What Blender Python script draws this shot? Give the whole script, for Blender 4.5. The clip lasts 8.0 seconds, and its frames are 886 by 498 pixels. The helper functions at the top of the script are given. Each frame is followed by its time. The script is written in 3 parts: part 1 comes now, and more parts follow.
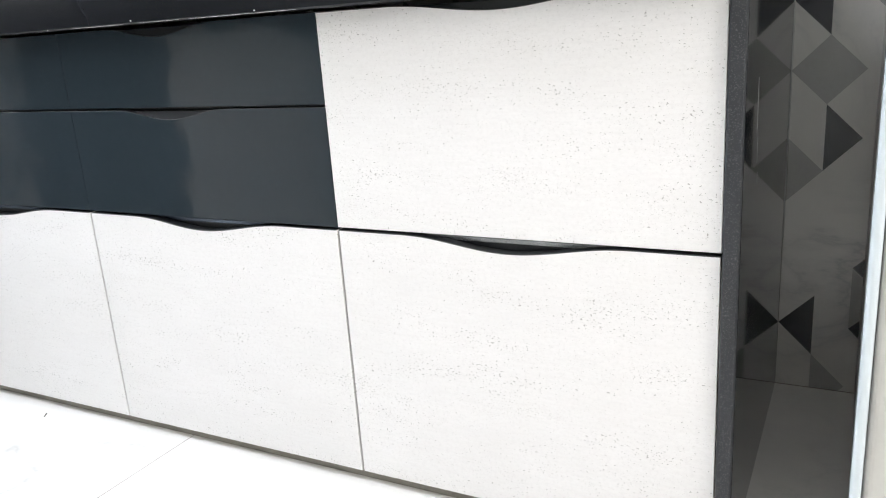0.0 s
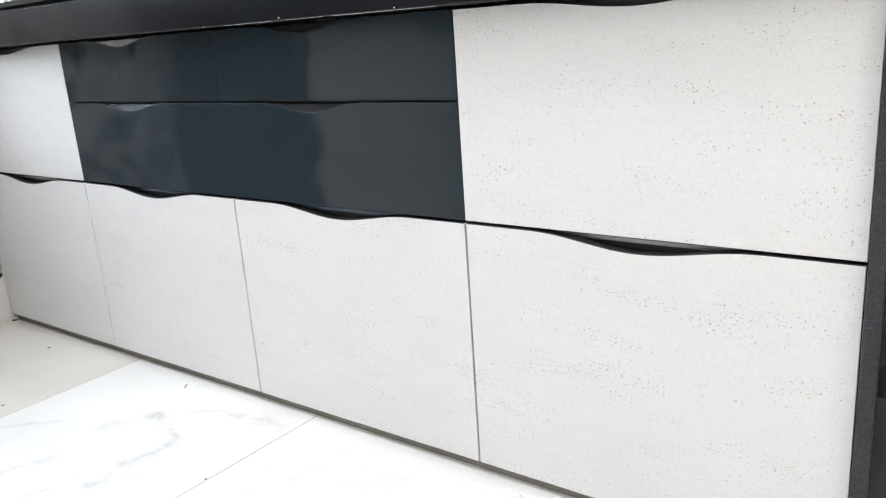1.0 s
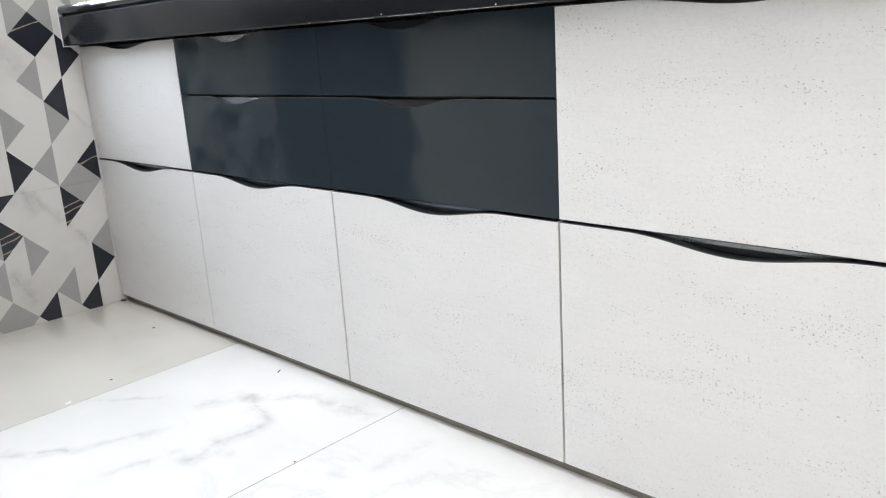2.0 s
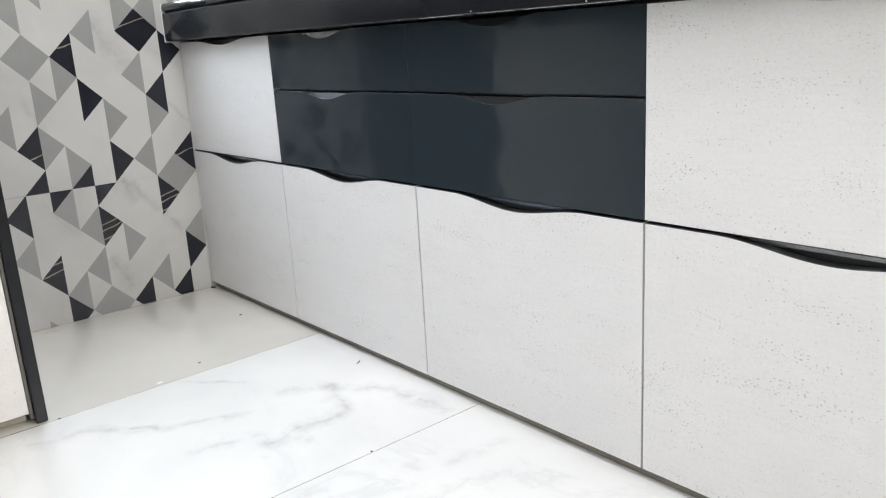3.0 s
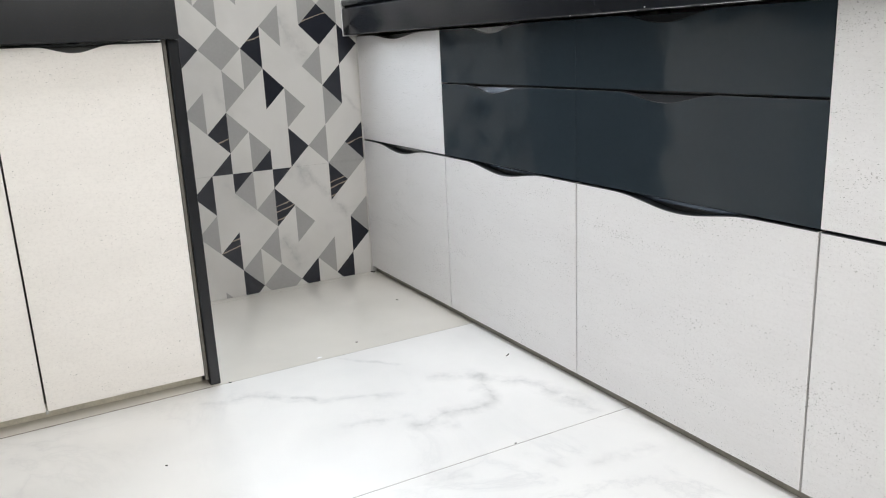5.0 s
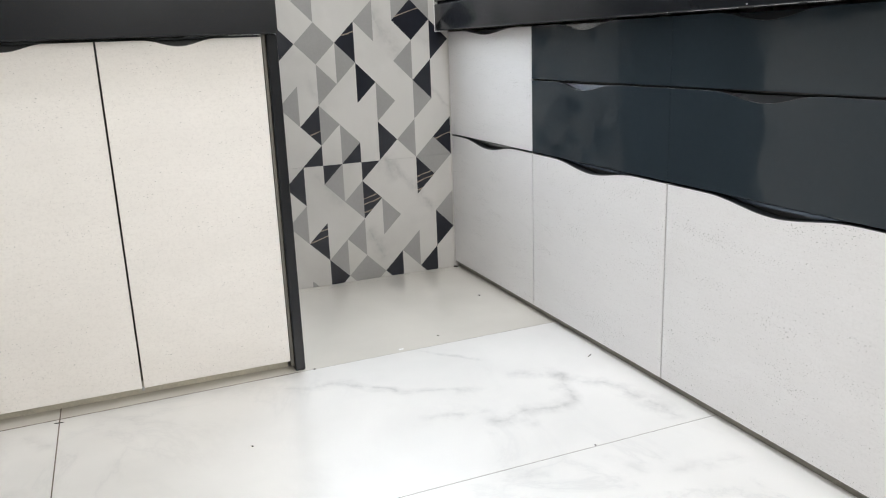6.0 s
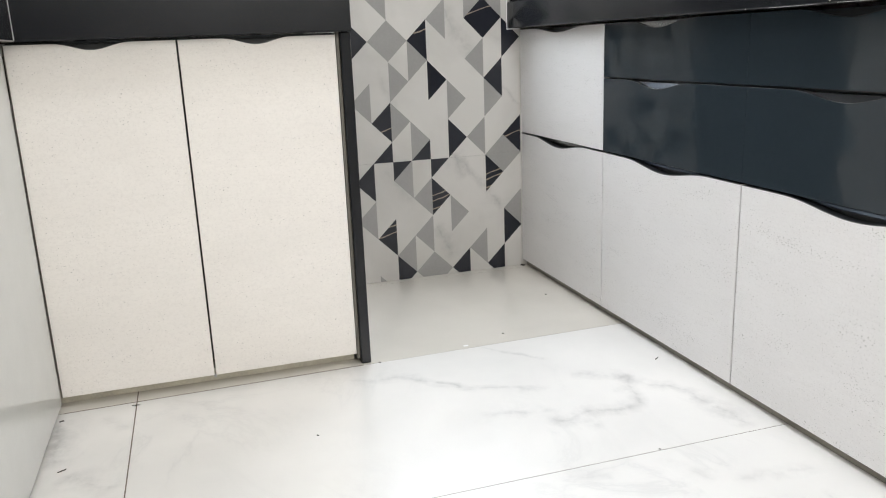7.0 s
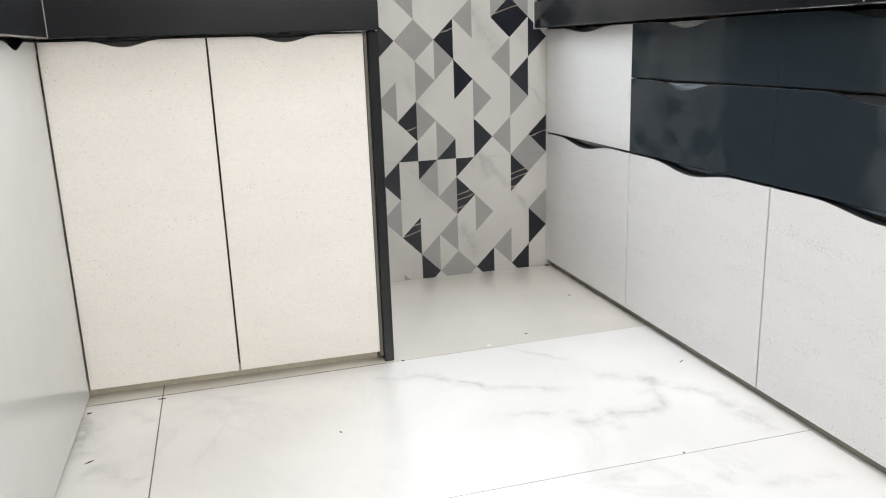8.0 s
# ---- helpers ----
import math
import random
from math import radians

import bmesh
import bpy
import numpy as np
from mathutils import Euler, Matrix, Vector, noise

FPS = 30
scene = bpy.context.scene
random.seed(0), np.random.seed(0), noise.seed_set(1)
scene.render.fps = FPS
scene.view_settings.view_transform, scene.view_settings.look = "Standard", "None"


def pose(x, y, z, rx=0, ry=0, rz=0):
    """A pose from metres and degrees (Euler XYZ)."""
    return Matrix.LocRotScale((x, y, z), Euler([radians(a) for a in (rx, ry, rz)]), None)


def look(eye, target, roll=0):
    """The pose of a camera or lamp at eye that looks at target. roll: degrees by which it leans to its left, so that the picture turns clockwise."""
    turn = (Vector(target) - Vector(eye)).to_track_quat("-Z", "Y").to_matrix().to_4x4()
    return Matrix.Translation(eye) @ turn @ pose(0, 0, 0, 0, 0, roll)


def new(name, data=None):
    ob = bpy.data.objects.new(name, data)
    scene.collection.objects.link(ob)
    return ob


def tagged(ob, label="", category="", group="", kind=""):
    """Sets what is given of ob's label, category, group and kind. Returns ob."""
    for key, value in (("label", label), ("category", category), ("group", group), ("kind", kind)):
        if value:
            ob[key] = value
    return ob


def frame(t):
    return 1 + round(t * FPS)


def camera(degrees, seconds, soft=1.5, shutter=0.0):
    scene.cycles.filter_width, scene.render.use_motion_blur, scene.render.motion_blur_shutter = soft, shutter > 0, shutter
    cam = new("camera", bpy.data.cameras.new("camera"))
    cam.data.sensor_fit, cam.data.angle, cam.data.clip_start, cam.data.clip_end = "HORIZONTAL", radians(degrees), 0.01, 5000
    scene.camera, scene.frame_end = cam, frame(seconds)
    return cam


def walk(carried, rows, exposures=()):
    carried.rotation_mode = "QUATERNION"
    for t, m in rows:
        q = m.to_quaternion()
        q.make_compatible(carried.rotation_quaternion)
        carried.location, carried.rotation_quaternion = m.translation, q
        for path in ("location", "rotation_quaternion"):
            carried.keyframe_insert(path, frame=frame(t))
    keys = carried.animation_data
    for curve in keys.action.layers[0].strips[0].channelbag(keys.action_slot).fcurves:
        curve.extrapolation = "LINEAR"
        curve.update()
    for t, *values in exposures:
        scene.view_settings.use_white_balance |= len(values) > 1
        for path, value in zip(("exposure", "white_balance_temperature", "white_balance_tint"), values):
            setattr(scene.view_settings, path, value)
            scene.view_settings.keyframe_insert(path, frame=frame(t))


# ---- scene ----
cam = camera(58.5, 8.0, soft=1.1)
PATH = [
    (0, (2.341, -0.959, 0.732), (1.423, 0.731, 0.184), -4.0),
    (0.5, (2.337, -0.966, 0.738), (1.286, 0.644, 0.188), -4.2),
    (1, (2.34, -0.975, 0.731), (1.167, 0.555, 0.198), -4.0),
    (1.5, (2.339, -0.979, 0.729), (1.071, 0.476, 0.203), -3.8),
    (3, (2.341, -0.986, 0.726), (0.856, 0.252, 0.213), -3.3),
    (3.5, (2.344, -0.991, 0.728), (0.793, 0.163, 0.216), -3.2),
    (4, (2.344, -0.996, 0.725), (0.743, 0.089, 0.218), -2.9),
    (5.5, (2.351, -1.0, 0.724), (0.6, -0.174, 0.222), -2.5),
    (6, (2.349, -1.006, 0.726), (0.558, -0.273, 0.222), -2.2),
    (6.5, (2.353, -1.006, 0.726), (0.527, -0.365, 0.223), -2.2),
    (7, (2.357, -1.004, 0.725), (0.507, -0.434, 0.223), -2.2),
    (7.5, (2.356, -1.007, 0.728), (0.496, -0.472, 0.223), -2.1),
    (8, (2.357, -1.008, 0.725), (0.49, -0.493, 0.223), -1.9),
]
walk(cam, [(t, look(eye, target, roll)) for t, eye, target, roll in PATH],
     exposures=[(0.0, 0.32, 6170, 10), (0.8, 0.15, 6150, 10), (1.5, 0.05, 6150, 10), (3.0, -0.07, 6170, 10), (4.2, -0.12, 6220, 10),
                (5.5, -0.16, 6240, 10), (6.5, -0.15, 6320, 10), (7.3, -0.10, 6350, 10), (8.0, -0.06, 6370, 10)])

# ---------------------------------------------------------------- light
CEIL = 2.60
world = bpy.data.worlds.new("World")
scene.world = world
world.use_nodes = True
wn = world.node_tree.nodes
sky = wn.new("ShaderNodeTexSky")
sky.sky_type = "NISHITA"
sky.sun_disc = False
sky.sun_elevation, sky.sun_rotation = radians(40), radians(200)
world.node_tree.links.new(sky.outputs[0], wn["Background"].inputs[0])
wn["Background"].inputs[1].default_value = 0.1


def area_lamp(name, m, sx, sy, power, color):
    data = bpy.data.lights.new(name, "AREA")
    data.shape, data.size, data.size_y = "RECTANGLE", sx, sy
    data.energy, data.color = power, color
    ob = new(name, data)
    ob.matrix_world = m
    return ob


# daylight through the window over the niche, plus added unseen fills: east and ceiling
area_lamp("window_daylight", look((-0.07, -0.27, 1.45), (3.0, -0.40, 0.9)), 0.70, 1.06, 31, (0.87, 0.94, 1.0))
# east fill added to brighten the cream doors; no known source
area_lamp("high_window_daylight", look((3.97, -0.50, 1.58), (0.6, -0.7, 0.6)), 1.4, 0.72, 35, (1.0, 0.935, 0.845))
# top fill, placed to brighten floor and fronts
area_lamp("ceiling_glow", look((1.30, -0.50, CEIL - 0.07), (1.30, -0.50, 0)), 0.55, 0.55, 17, (0.98, 0.98, 1.0))


# ---------------------------------------------------------------- materials
def material(name):
    m = bpy.data.materials.new(name)
    m.use_nodes = True
    return m, m.node_tree.nodes, m.node_tree.links, m.node_tree.nodes["Principled BSDF"]


def node(ns, kind, **values):
    n = ns.new(kind)
    for key, value in values.items():
        if key in n.inputs:
            n.inputs[key].default_value = value
    return n


def math_node(ns, ls, op, a, b=None, c=None):
    n = ns.new("ShaderNodeMath")
    n.operation = op
    for k, v in enumerate((a, b, c)):
        if v is None:
            continue
        if isinstance(v, (int, float)):
            n.inputs[k].default_value = v
        else:
            ls.new(v, n.inputs[k])
    return n.outputs[0]


def place(ns, ls, scale=(1, 1, 1), shift=(0, 0, 0), turn=0.0):
    """World position in metres, stretched."""
    g = ns.new("ShaderNodeNewGeometry")
    m = ns.new("ShaderNodeMapping")
    m.vector_type = "POINT"
    m.inputs["Scale"].default_value = scale
    m.inputs["Location"].default_value = shift
    m.inputs["Rotation"].default_value = (0, 0, turn)
    ls.new(g.outputs["Position"], m.inputs["Vector"])
    return m.outputs[0]


def noise_tex(ns, ls, vec, scale, detail=4.0, rough=0.5, distortion=0.0):
    n = node(ns, "ShaderNodeTexNoise", Scale=scale, Detail=detail, Roughness=rough, Distortion=distortion)
    ls.new(vec, n.inputs["Vector"])
    return n.outputs[0]


def ramp(ns, ls, fac, *stops):
    r = ns.new("ShaderNodeValToRGB")
    while len(r.color_ramp.elements) < len(stops):
        r.color_ramp.elements.new(0.5)
    for e, (p, v) in zip(r.color_ramp.elements, stops):
        e.position = p
        e.color = (*v, 1) if isinstance(v, tuple) else (v, v, v, 1)
    ls.new(fac, r.inputs[0])
    return r.outputs[0]


def mix(ns, ls, fac, a, b, blend="MIX"):
    n = ns.new("ShaderNodeMix")
    n.data_type, n.blend_type = "RGBA", blend
    for k, v in ((0, fac), (6, a), (7, b)):
        if isinstance(v, (int, float)):
            n.inputs[k].default_value = v
        elif isinstance(v, tuple):
            n.inputs[k].default_value = (*v, 1)
        else:
            ls.new(v, n.inputs[k])
    return n.outputs[2]


def bump(ns, ls, bsdf, height, strength, distance):
    b = node(ns, "ShaderNodeBump", Strength=strength, Distance=distance)
    ls.new(height, b.inputs["Height"])
    ls.new(b.outputs[0], bsdf.inputs["Normal"])


def speckled_laminate(name, light, dark, rough, specks=1.0, streak=1.0):
    """Off-white stone-look laminate: faint level brushing, clouds, and dark pits that gather in level drifts."""
    m, ns, ls, b = material(name)
    grain = noise_tex(ns, ls, place(ns, ls, (22, 22, 210)), 1.0, 5.0, 0.65)
    cloud = noise_tex(ns, ls, place(ns, ls, (1, 1, 2)), 5.0, 4.0)
    col = mix(ns, ls, ramp(ns, ls, grain, (0.30, streak), (0.58, 0.0)), light, dark)
    mottle = noise_tex(ns, ls, place(ns, ls, (1, 1, 1.4)), 160.0, 4.0, 0.7)
    col = mix(ns, ls, ramp(ns, ls, mottle, (0.34, 0.40), (0.52, 0.0)), col, tuple(c * 0.90 for c in dark))
    col = mix(ns, ls, ramp(ns, ls, cloud, (0.35, 0.22), (0.62, 0.0)), col, tuple(c * 0.92 for c in dark))
    # pits: (grain per metre along and up, drift shift, level, tone, depth)
    for along, up, shift, level, tone, depth in ((330, 520, 0.0, 0.665, 0.45, 0.45), (225, 390, 3.1, 0.683, 0.29, 0.76)):
        pit = noise_tex(ns, ls, place(ns, ls, (along, along, up), (shift, shift, shift)), 1.0, 2.0, 0.55)
        drift = noise_tex(ns, ls, place(ns, ls, (5, 5, 24), (shift * 2, shift, 1.0)), 1.0, 4.0, 0.6)
        near = math_node(ns, ls, "MULTIPLY_ADD", math_node(ns, ls, "SUBTRACT", drift, 0.5), 0.42 * specks, pit)
        level += 0.055 * (1.0 - specks)
        spot = ramp(ns, ls, near, (level, 0.0), (level + 0.022, depth))
        col = mix(ns, ls, spot, col, (tone, tone * 0.95, tone * 0.89))
    # a few larger ragged chips
    v = node(ns, "ShaderNodeTexVoronoi", Scale=1.0, Randomness=1.0)
    at = place(ns, ls, (38, 38, 78), (5.3, 5.3, 5.3))
    warp = node(ns, "ShaderNodeTexNoise", Scale=3.2, Detail=3.0)
    ls.new(at, warp.inputs["Vector"])
    wob = ns.new("ShaderNodeVectorMath")
    wob.operation = "MULTIPLY_ADD"
    ls.new(warp.outputs["Color"], wob.inputs[0])
    wob.inputs[1].default_value = (0.5, 0.5, 0.5)
    ls.new(at, wob.inputs[2])
    ls.new(wob.outputs[0], v.inputs["Vector"])
    sep = ns.new("ShaderNodeSeparateColor")
    ls.new(v.outputs["Color"], sep.inputs[0])
    radius = math_node(ns, ls, "MULTIPLY", sep.outputs[0], 0.115)
    keep = math_node(ns, ls, "LESS_THAN", sep.outputs[1], 0.13 * specks)
    spot = math_node(ns, ls, "MULTIPLY", math_node(ns, ls, "LESS_THAN", v.outputs["Distance"], radius), keep)
    col = mix(ns, ls, math_node(ns, ls, "MULTIPLY", spot, 0.7), col, (0.27, 0.26, 0.25))
    ls.new(col, b.inputs["Base Color"])
    ls.new(math_node(ns, ls, "MULTIPLY_ADD", grain, 0.2, rough), b.inputs["Roughness"])
    bump(ns, ls, b, mottle, 0.10, 0.0005)
    return m


def plain(name, color, rough, metal=0.0, vary=0.12, scale=14.0, bumpy=0.0, spec=0.5, even=False, wavy=0.0):
    m, ns, ls, b = material(name)
    n = noise_tex(ns, ls, place(ns, ls), scale, 4.0, 0.6)
    fine = noise_tex(ns, ls, place(ns, ls), scale * 14, 3.0, 0.6)
    f = math_node(ns, ls, "MULTIPLY_ADD", fine, 0.35, math_node(ns, ls, "MULTIPLY", n, 0.65))
    col = mix(ns, ls, ramp(ns, ls, f, (0.3, 0.0), (0.7, 1.0)), tuple(c * (1 - vary) for c in color), tuple(min(1, c * (1 + vary)) for c in color))
    ls.new(col, b.inputs["Base Color"])
    b.inputs["Roughness"].default_value = rough
    if not even:
        ls.new(math_node(ns, ls, "MULTIPLY_ADD", n, 0.5 * rough, 0.75 * rough), b.inputs["Roughness"])
    b.inputs["Metallic"].default_value = metal
    b.inputs["Specular IOR Level"].default_value = spec
    if bumpy:
        bump(ns, ls, b, fine, 0.3, bumpy)
    if wavy:
        bump(ns, ls, b, noise_tex(ns, ls, place(ns, ls), 9.0, 1.0), 1.0, wavy)
    return m


def granite(name, rough, fleck=0.10, spec=0.5, fine=420.0, tone=1.0):
    """Black granite with fine grey crystals."""
    m, ns, ls, b = material(name)
    v = node(ns, "ShaderNodeTexVoronoi", Scale=fine)
    ls.new(place(ns, ls), v.inputs["Vector"])
    sep = ns.new("ShaderNodeSeparateColor")
    ls.new(v.outputs["Color"], sep.inputs[0])
    cloud = noise_tex(ns, ls, place(ns, ls), 9.0, 4.0)
    ground = mix(ns, ls, cloud, tuple(c * tone for c in (0.008, 0.009, 0.011)), tuple(c * tone for c in (0.014, 0.015, 0.018)))
    col = mix(ns, ls, ramp(ns, ls, sep.outputs[0], (0.80, 0.0), (0.98, 1.0)), ground, (fleck, fleck, fleck * 1.05))
    ls.new(col, b.inputs["Base Color"])
    b.inputs["Roughness"].default_value = rough
    b.inputs["Specular IOR Level"].default_value = spec
    return m


def marble(name, base, cloud_tone, rough, veins=(), wander=0.3, polish=0.0, upright=False):
    """Polished white marble tile: soft clouds, faint random veins and the larger veins given as
    (x0, y0, x1, y1, width, strength, sway)."""
    m, ns, ls, b = material(name)
    pos = place(ns, ls)
    cloud = noise_tex(ns, ls, pos, 2.3, 6.0, 0.55, 0.25)
    col = mix(ns, ls, ramp(ns, ls, cloud, (0.42, 0.0), (0.75, 1.0)), base, cloud_tone)
    ridge = noise_tex(ns, ls, place(ns, ls, (1, 1, 1), (4.2, 1.3, 0.7)), 1.9, 7.0, 0.62, 1.1)
    line = math_node(ns, ls, "ABSOLUTE", math_node(ns, ls, "SUBTRACT", ridge, 0.5))
    where = ramp(ns, ls, noise_tex(ns, ls, place(ns, ls, (1, 1, 1), (9, 2, 0)), 1.7, 2.0), (0.48, 0.0), (0.66, 1.0))
    thin = math_node(ns, ls, "MULTIPLY", ramp(ns, ls, line, (0.0, 1.0), (0.010, 0.45), (0.040, 0.0)), where)
    col = mix(ns, ls, math_node(ns, ls, "MULTIPLY", thin, wander), col, (0.36, 0.36, 0.37))
    for k, (x0, y0, x1, y1, width, strength, sway) in enumerate(veins):
        length = math.hypot(x1 - x0, y1 - y0)
        a = math.atan2(y1 - y0, x1 - x0)
        g = ns.new("ShaderNodeNewGeometry")
        mp = ns.new("ShaderNodeMapping")
        mp.vector_type = "TEXTURE"
        mp.inputs["Location"].default_value = (x0, y0, 0)
        mp.inputs["Rotation"].default_value = (0, 0, a)
        flat = g.outputs["Position"]
        if upright:
            apart, flat_node = ns.new("ShaderNodeSeparateXYZ"), ns.new("ShaderNodeCombineXYZ")
            ls.new(g.outputs["Position"], apart.inputs[0])
            ls.new(apart.outputs[1], flat_node.inputs[0])
            ls.new(apart.outputs[2], flat_node.inputs[1])
            flat = flat_node.outputs[0]
        ls.new(flat, mp.inputs["Vector"])
        s = ns.new("ShaderNodeSeparateXYZ")
        ls.new(mp.outputs[0], s.inputs[0])
        wig = noise_tex(ns, ls, place(ns, ls, (1, 1, 1), (k * 1.7, k * 0.9, 0)), 13.0, 5.0, 0.58, 0.6)
        off = math_node(ns, ls, "MULTIPLY_ADD", math_node(ns, ls, "SUBTRACT", wig, 0.5), sway * 1.5, s.outputs[1])
        body = noise_tex(ns, ls, place(ns, ls, (1, 1, 1), (0, k * 2.3, 0)), 16.0, 4.0, 0.6)
        d = math_node(ns, ls, "DIVIDE", math_node(ns, ls, "ABSOLUTE", off), math_node(ns, ls, "MULTIPLY", body, width * 5.0))
        core = ramp(ns, ls, d, (0.0, 0.85), (0.15, 0.58), (0.5, 0.30), (1.0, 0.0))
        u = math_node(ns, ls, "DIVIDE", s.outputs[0], length)
        ends = ramp(ns, ls, u, (0.0, 0.0), (0.15, 1.0), (0.85, 1.0), (1.0, 0.0))
        wisp = ramp(ns, ls, noise_tex(ns, ls, place(ns, ls, (1, 1, 1), (k, 3, 1)), 24.0, 4.0, 0.6), (0.36, 0.12), (0.60, 1.0))
        ends = math_node(ns, ls, "MULTIPLY", ends, wisp)
        amount = math_node(ns, ls, "MULTIPLY", math_node(ns, ls, "MULTIPLY", core, ends), strength * 1.4)
        col = mix(ns, ls, amount, col, (0.34, 0.335, 0.33))
    info = ns.new("ShaderNodeObjectInfo")
    col = mix(ns, ls, math_node(ns, ls, "MULTIPLY", info.outputs["Random"], 0.05), col, (0.70, 0.69, 0.67))
    ls.new(col, b.inputs["Base Color"])
    smear = noise_tex(ns, ls, pos, 7.0, 4.0)
    ls.new(math_node(ns, ls, "MULTIPLY_ADD", smear, 0.10, rough), b.inputs["Roughness"])
    if polish:
        b.inputs["Coat Weight"].default_value = polish
        b.inputs["Coat IOR"].default_value = 1.6
        ls.new(math_node(ns, ls, "MULTIPLY_ADD", smear, 0.03, 0.008), b.inputs["Coat Roughness"])
    return m


def black_print(name, lines=()):
    """Black marble print; lines: heights of thin slanting tan veins."""
    m, ns, ls, b = material(name)
    g = ns.new("ShaderNodeNewGeometry")
    sep = ns.new("ShaderNodeSeparateXYZ")
    ls.new(g.outputs["Position"], sep.inputs[0])
    wig = noise_tex(ns, ls, place(ns, ls), 30.0, 3.0)
    f = math_node(ns, ls, "MULTIPLY_ADD", sep.outputs[1], -0.30, sep.outputs[2])
    f = math_node(ns, ls, "MULTIPLY_ADD", wig, 0.008, f)
    cloud = noise_tex(ns, ls, place(ns, ls), 18.0, 4.0)
    col = mix(ns, ls, cloud, (0.009, 0.010, 0.016), (0.018, 0.020, 0.028))
    for k in lines:
        d = math_node(ns, ls, "ABSOLUTE", math_node(ns, ls, "SUBTRACT", f, k + 0.004))
        near = math_node(ns, ls, "LESS_THAN", d, math_node(ns, ls, "MULTIPLY", wig, 0.0035))
        col = mix(ns, ls, math_node(ns, ls, "MULTIPLY", near, 0.8), col, (0.34, 0.28, 0.22))
    ls.new(col, b.inputs["Base Color"])
    b.inputs["Roughness"].default_value = 0.20
    return m


FLOOR_VEINS = (
    (0.715, -0.74, 0.760, -0.57, 0.013, 0.34, 0.05), (0.735, -0.62, 0.875, -0.48, 0.008, 0.50, 0.04),
    (0.850, -0.51, 0.925, -0.33, 0.007, 0.34, 0.04), (0.640, -0.39, 0.785, -0.26, 0.004, 0.38, 0.02),
    (0.865, -0.26, 0.935, -0.13, 0.014, 0.42, 0.04), (0.905, -0.15, 1.085, -0.21, 0.011, 0.44, 0.05),
    (1.070, -0.19, 1.060, -0.40, 0.013, 0.46, 0.05), (1.020, -0.36, 0.985, -0.52, 0.007, 0.30, 0.04),
    (1.040, -0.40, 1.120, -0.31, 0.010, 0.36, 0.03), (0.915, -0.17, 1.060, -0.06, 0.011, 0.42, 0.04),
    (1.030, -0.09, 1.230, -0.045, 0.016, 0.46, 0.05), (1.255, -0.28, 1.360, -0.23, 0.010, 0.22, 0.03),
    (1.370, -0.21, 1.375, -0.04, 0.010, 0.24, 0.04), (1.255, -0.47, 1.290, -0.38, 0.012, 0.20, 0.03),
    (0.930, -1.30, 1.010, -1.19, 0.020, 0.42, 0.05), (0.680, -1.332, 0.900, -1.316, 0.016, 0.60, 0.02), (0.700, -1.25, 0.780, -1.19, 0.010, 0.22, 0.03), (0.660, -1.12, 0.790, -0.95, 0.010, 0.14, 0.04),
    (0.300, -0.25, 0.480, -0.05, 0.012, 0.22, 0.05), (1.50, -0.70, 1.75, -0.35, 0.016, 0.18, 0.08),
)
WALL_VEINS = (
    (-0.27, 0.86, -0.13, 0.63, 0.014, 0.50, 0.05), (-0.08, 0.61, 0.0, 0.52, 0.004, 0.70, 0.01),
    (-0.24, 0.40, -0.05, 0.18, 0.007, 0.70, 0.03), (-0.235, 0.39, -0.19, 0.31, 0.018, 0.55, 0.03),
    (-0.30, 0.18, -0.24, 0.05, 0.012, 0.65, 0.03), (-0.46, 0.36, -0.36, 0.24, 0.012, 0.42, 0.04),
    (-0.46, 0.66, -0.40, 0.50, 0.010, 0.30, 0.04), (-0.18, 0.84, -0.05, 0.70, 0.008, 0.35, 0.03),
)
LAMINATE = speckled_laminate("speckled_laminate", (0.83, 0.812, 0.806), (0.785, 0.765, 0.757), 0.34, 1.0, 0.7)
LAMINATE_CREAM = speckled_laminate("cream_laminate", (0.88, 0.845, 0.80), (0.815, 0.78, 0.735), 0.34, 0.45, 0.35)
GLOSS_WHITE = plain("gloss_white_laminate", (0.67, 0.68, 0.66), 0.085, vary=0.03, even=True)
GLOSS_BLACK = plain("gloss_black_laminate", (0.025, 0.034, 0.042), 0.075, vary=0.06, scale=6.0, spec=0.30, even=True, wavy=0.0022)
BLACK_METAL = plain("black_profile", (0.020, 0.022, 0.025), 0.35, vary=0.2)
GREY_LIP = plain("grey_aluminium_lip", (0.34, 0.35, 0.36), 0.25, metal=0.8)
# the window's bluish sheen is put into this lip's colour
WINDOW_SHEEN_LIP = plain("window_sheen_lip", (0.035, 0.050, 0.075), 0.22, spec=0.5, metal=0.10, even=True)
CARCASS = plain("dark_carcass_board", (0.05, 0.048, 0.045), 0.55, vary=0.2)
EDGE_BAND = plain("cream_edge_band", (0.62, 0.57, 0.47), 0.4)
TAN_BAND = plain("taupe_edge_band", (0.13, 0.12, 0.10), 0.45)
EDGE_DARK = plain("dark_cut_edge", (0.030, 0.032, 0.034), 0.4)
PLINTH = plain("grey_beige_plinth", (0.23, 0.21, 0.18), 0.45, vary=0.2, bumpy=0.0004)
# lip copies with a blue and a dark reflection put into the colour
BLUE_REFLECTION_LIP = plain("blue_reflection_metal_lip", (0.15, 0.19, 0.26), 0.25, metal=0.7)
DARK_REFLECTION_LIP = plain("dark_reflection_lip", (0.011, 0.012, 0.014), 0.30, spec=0.15)
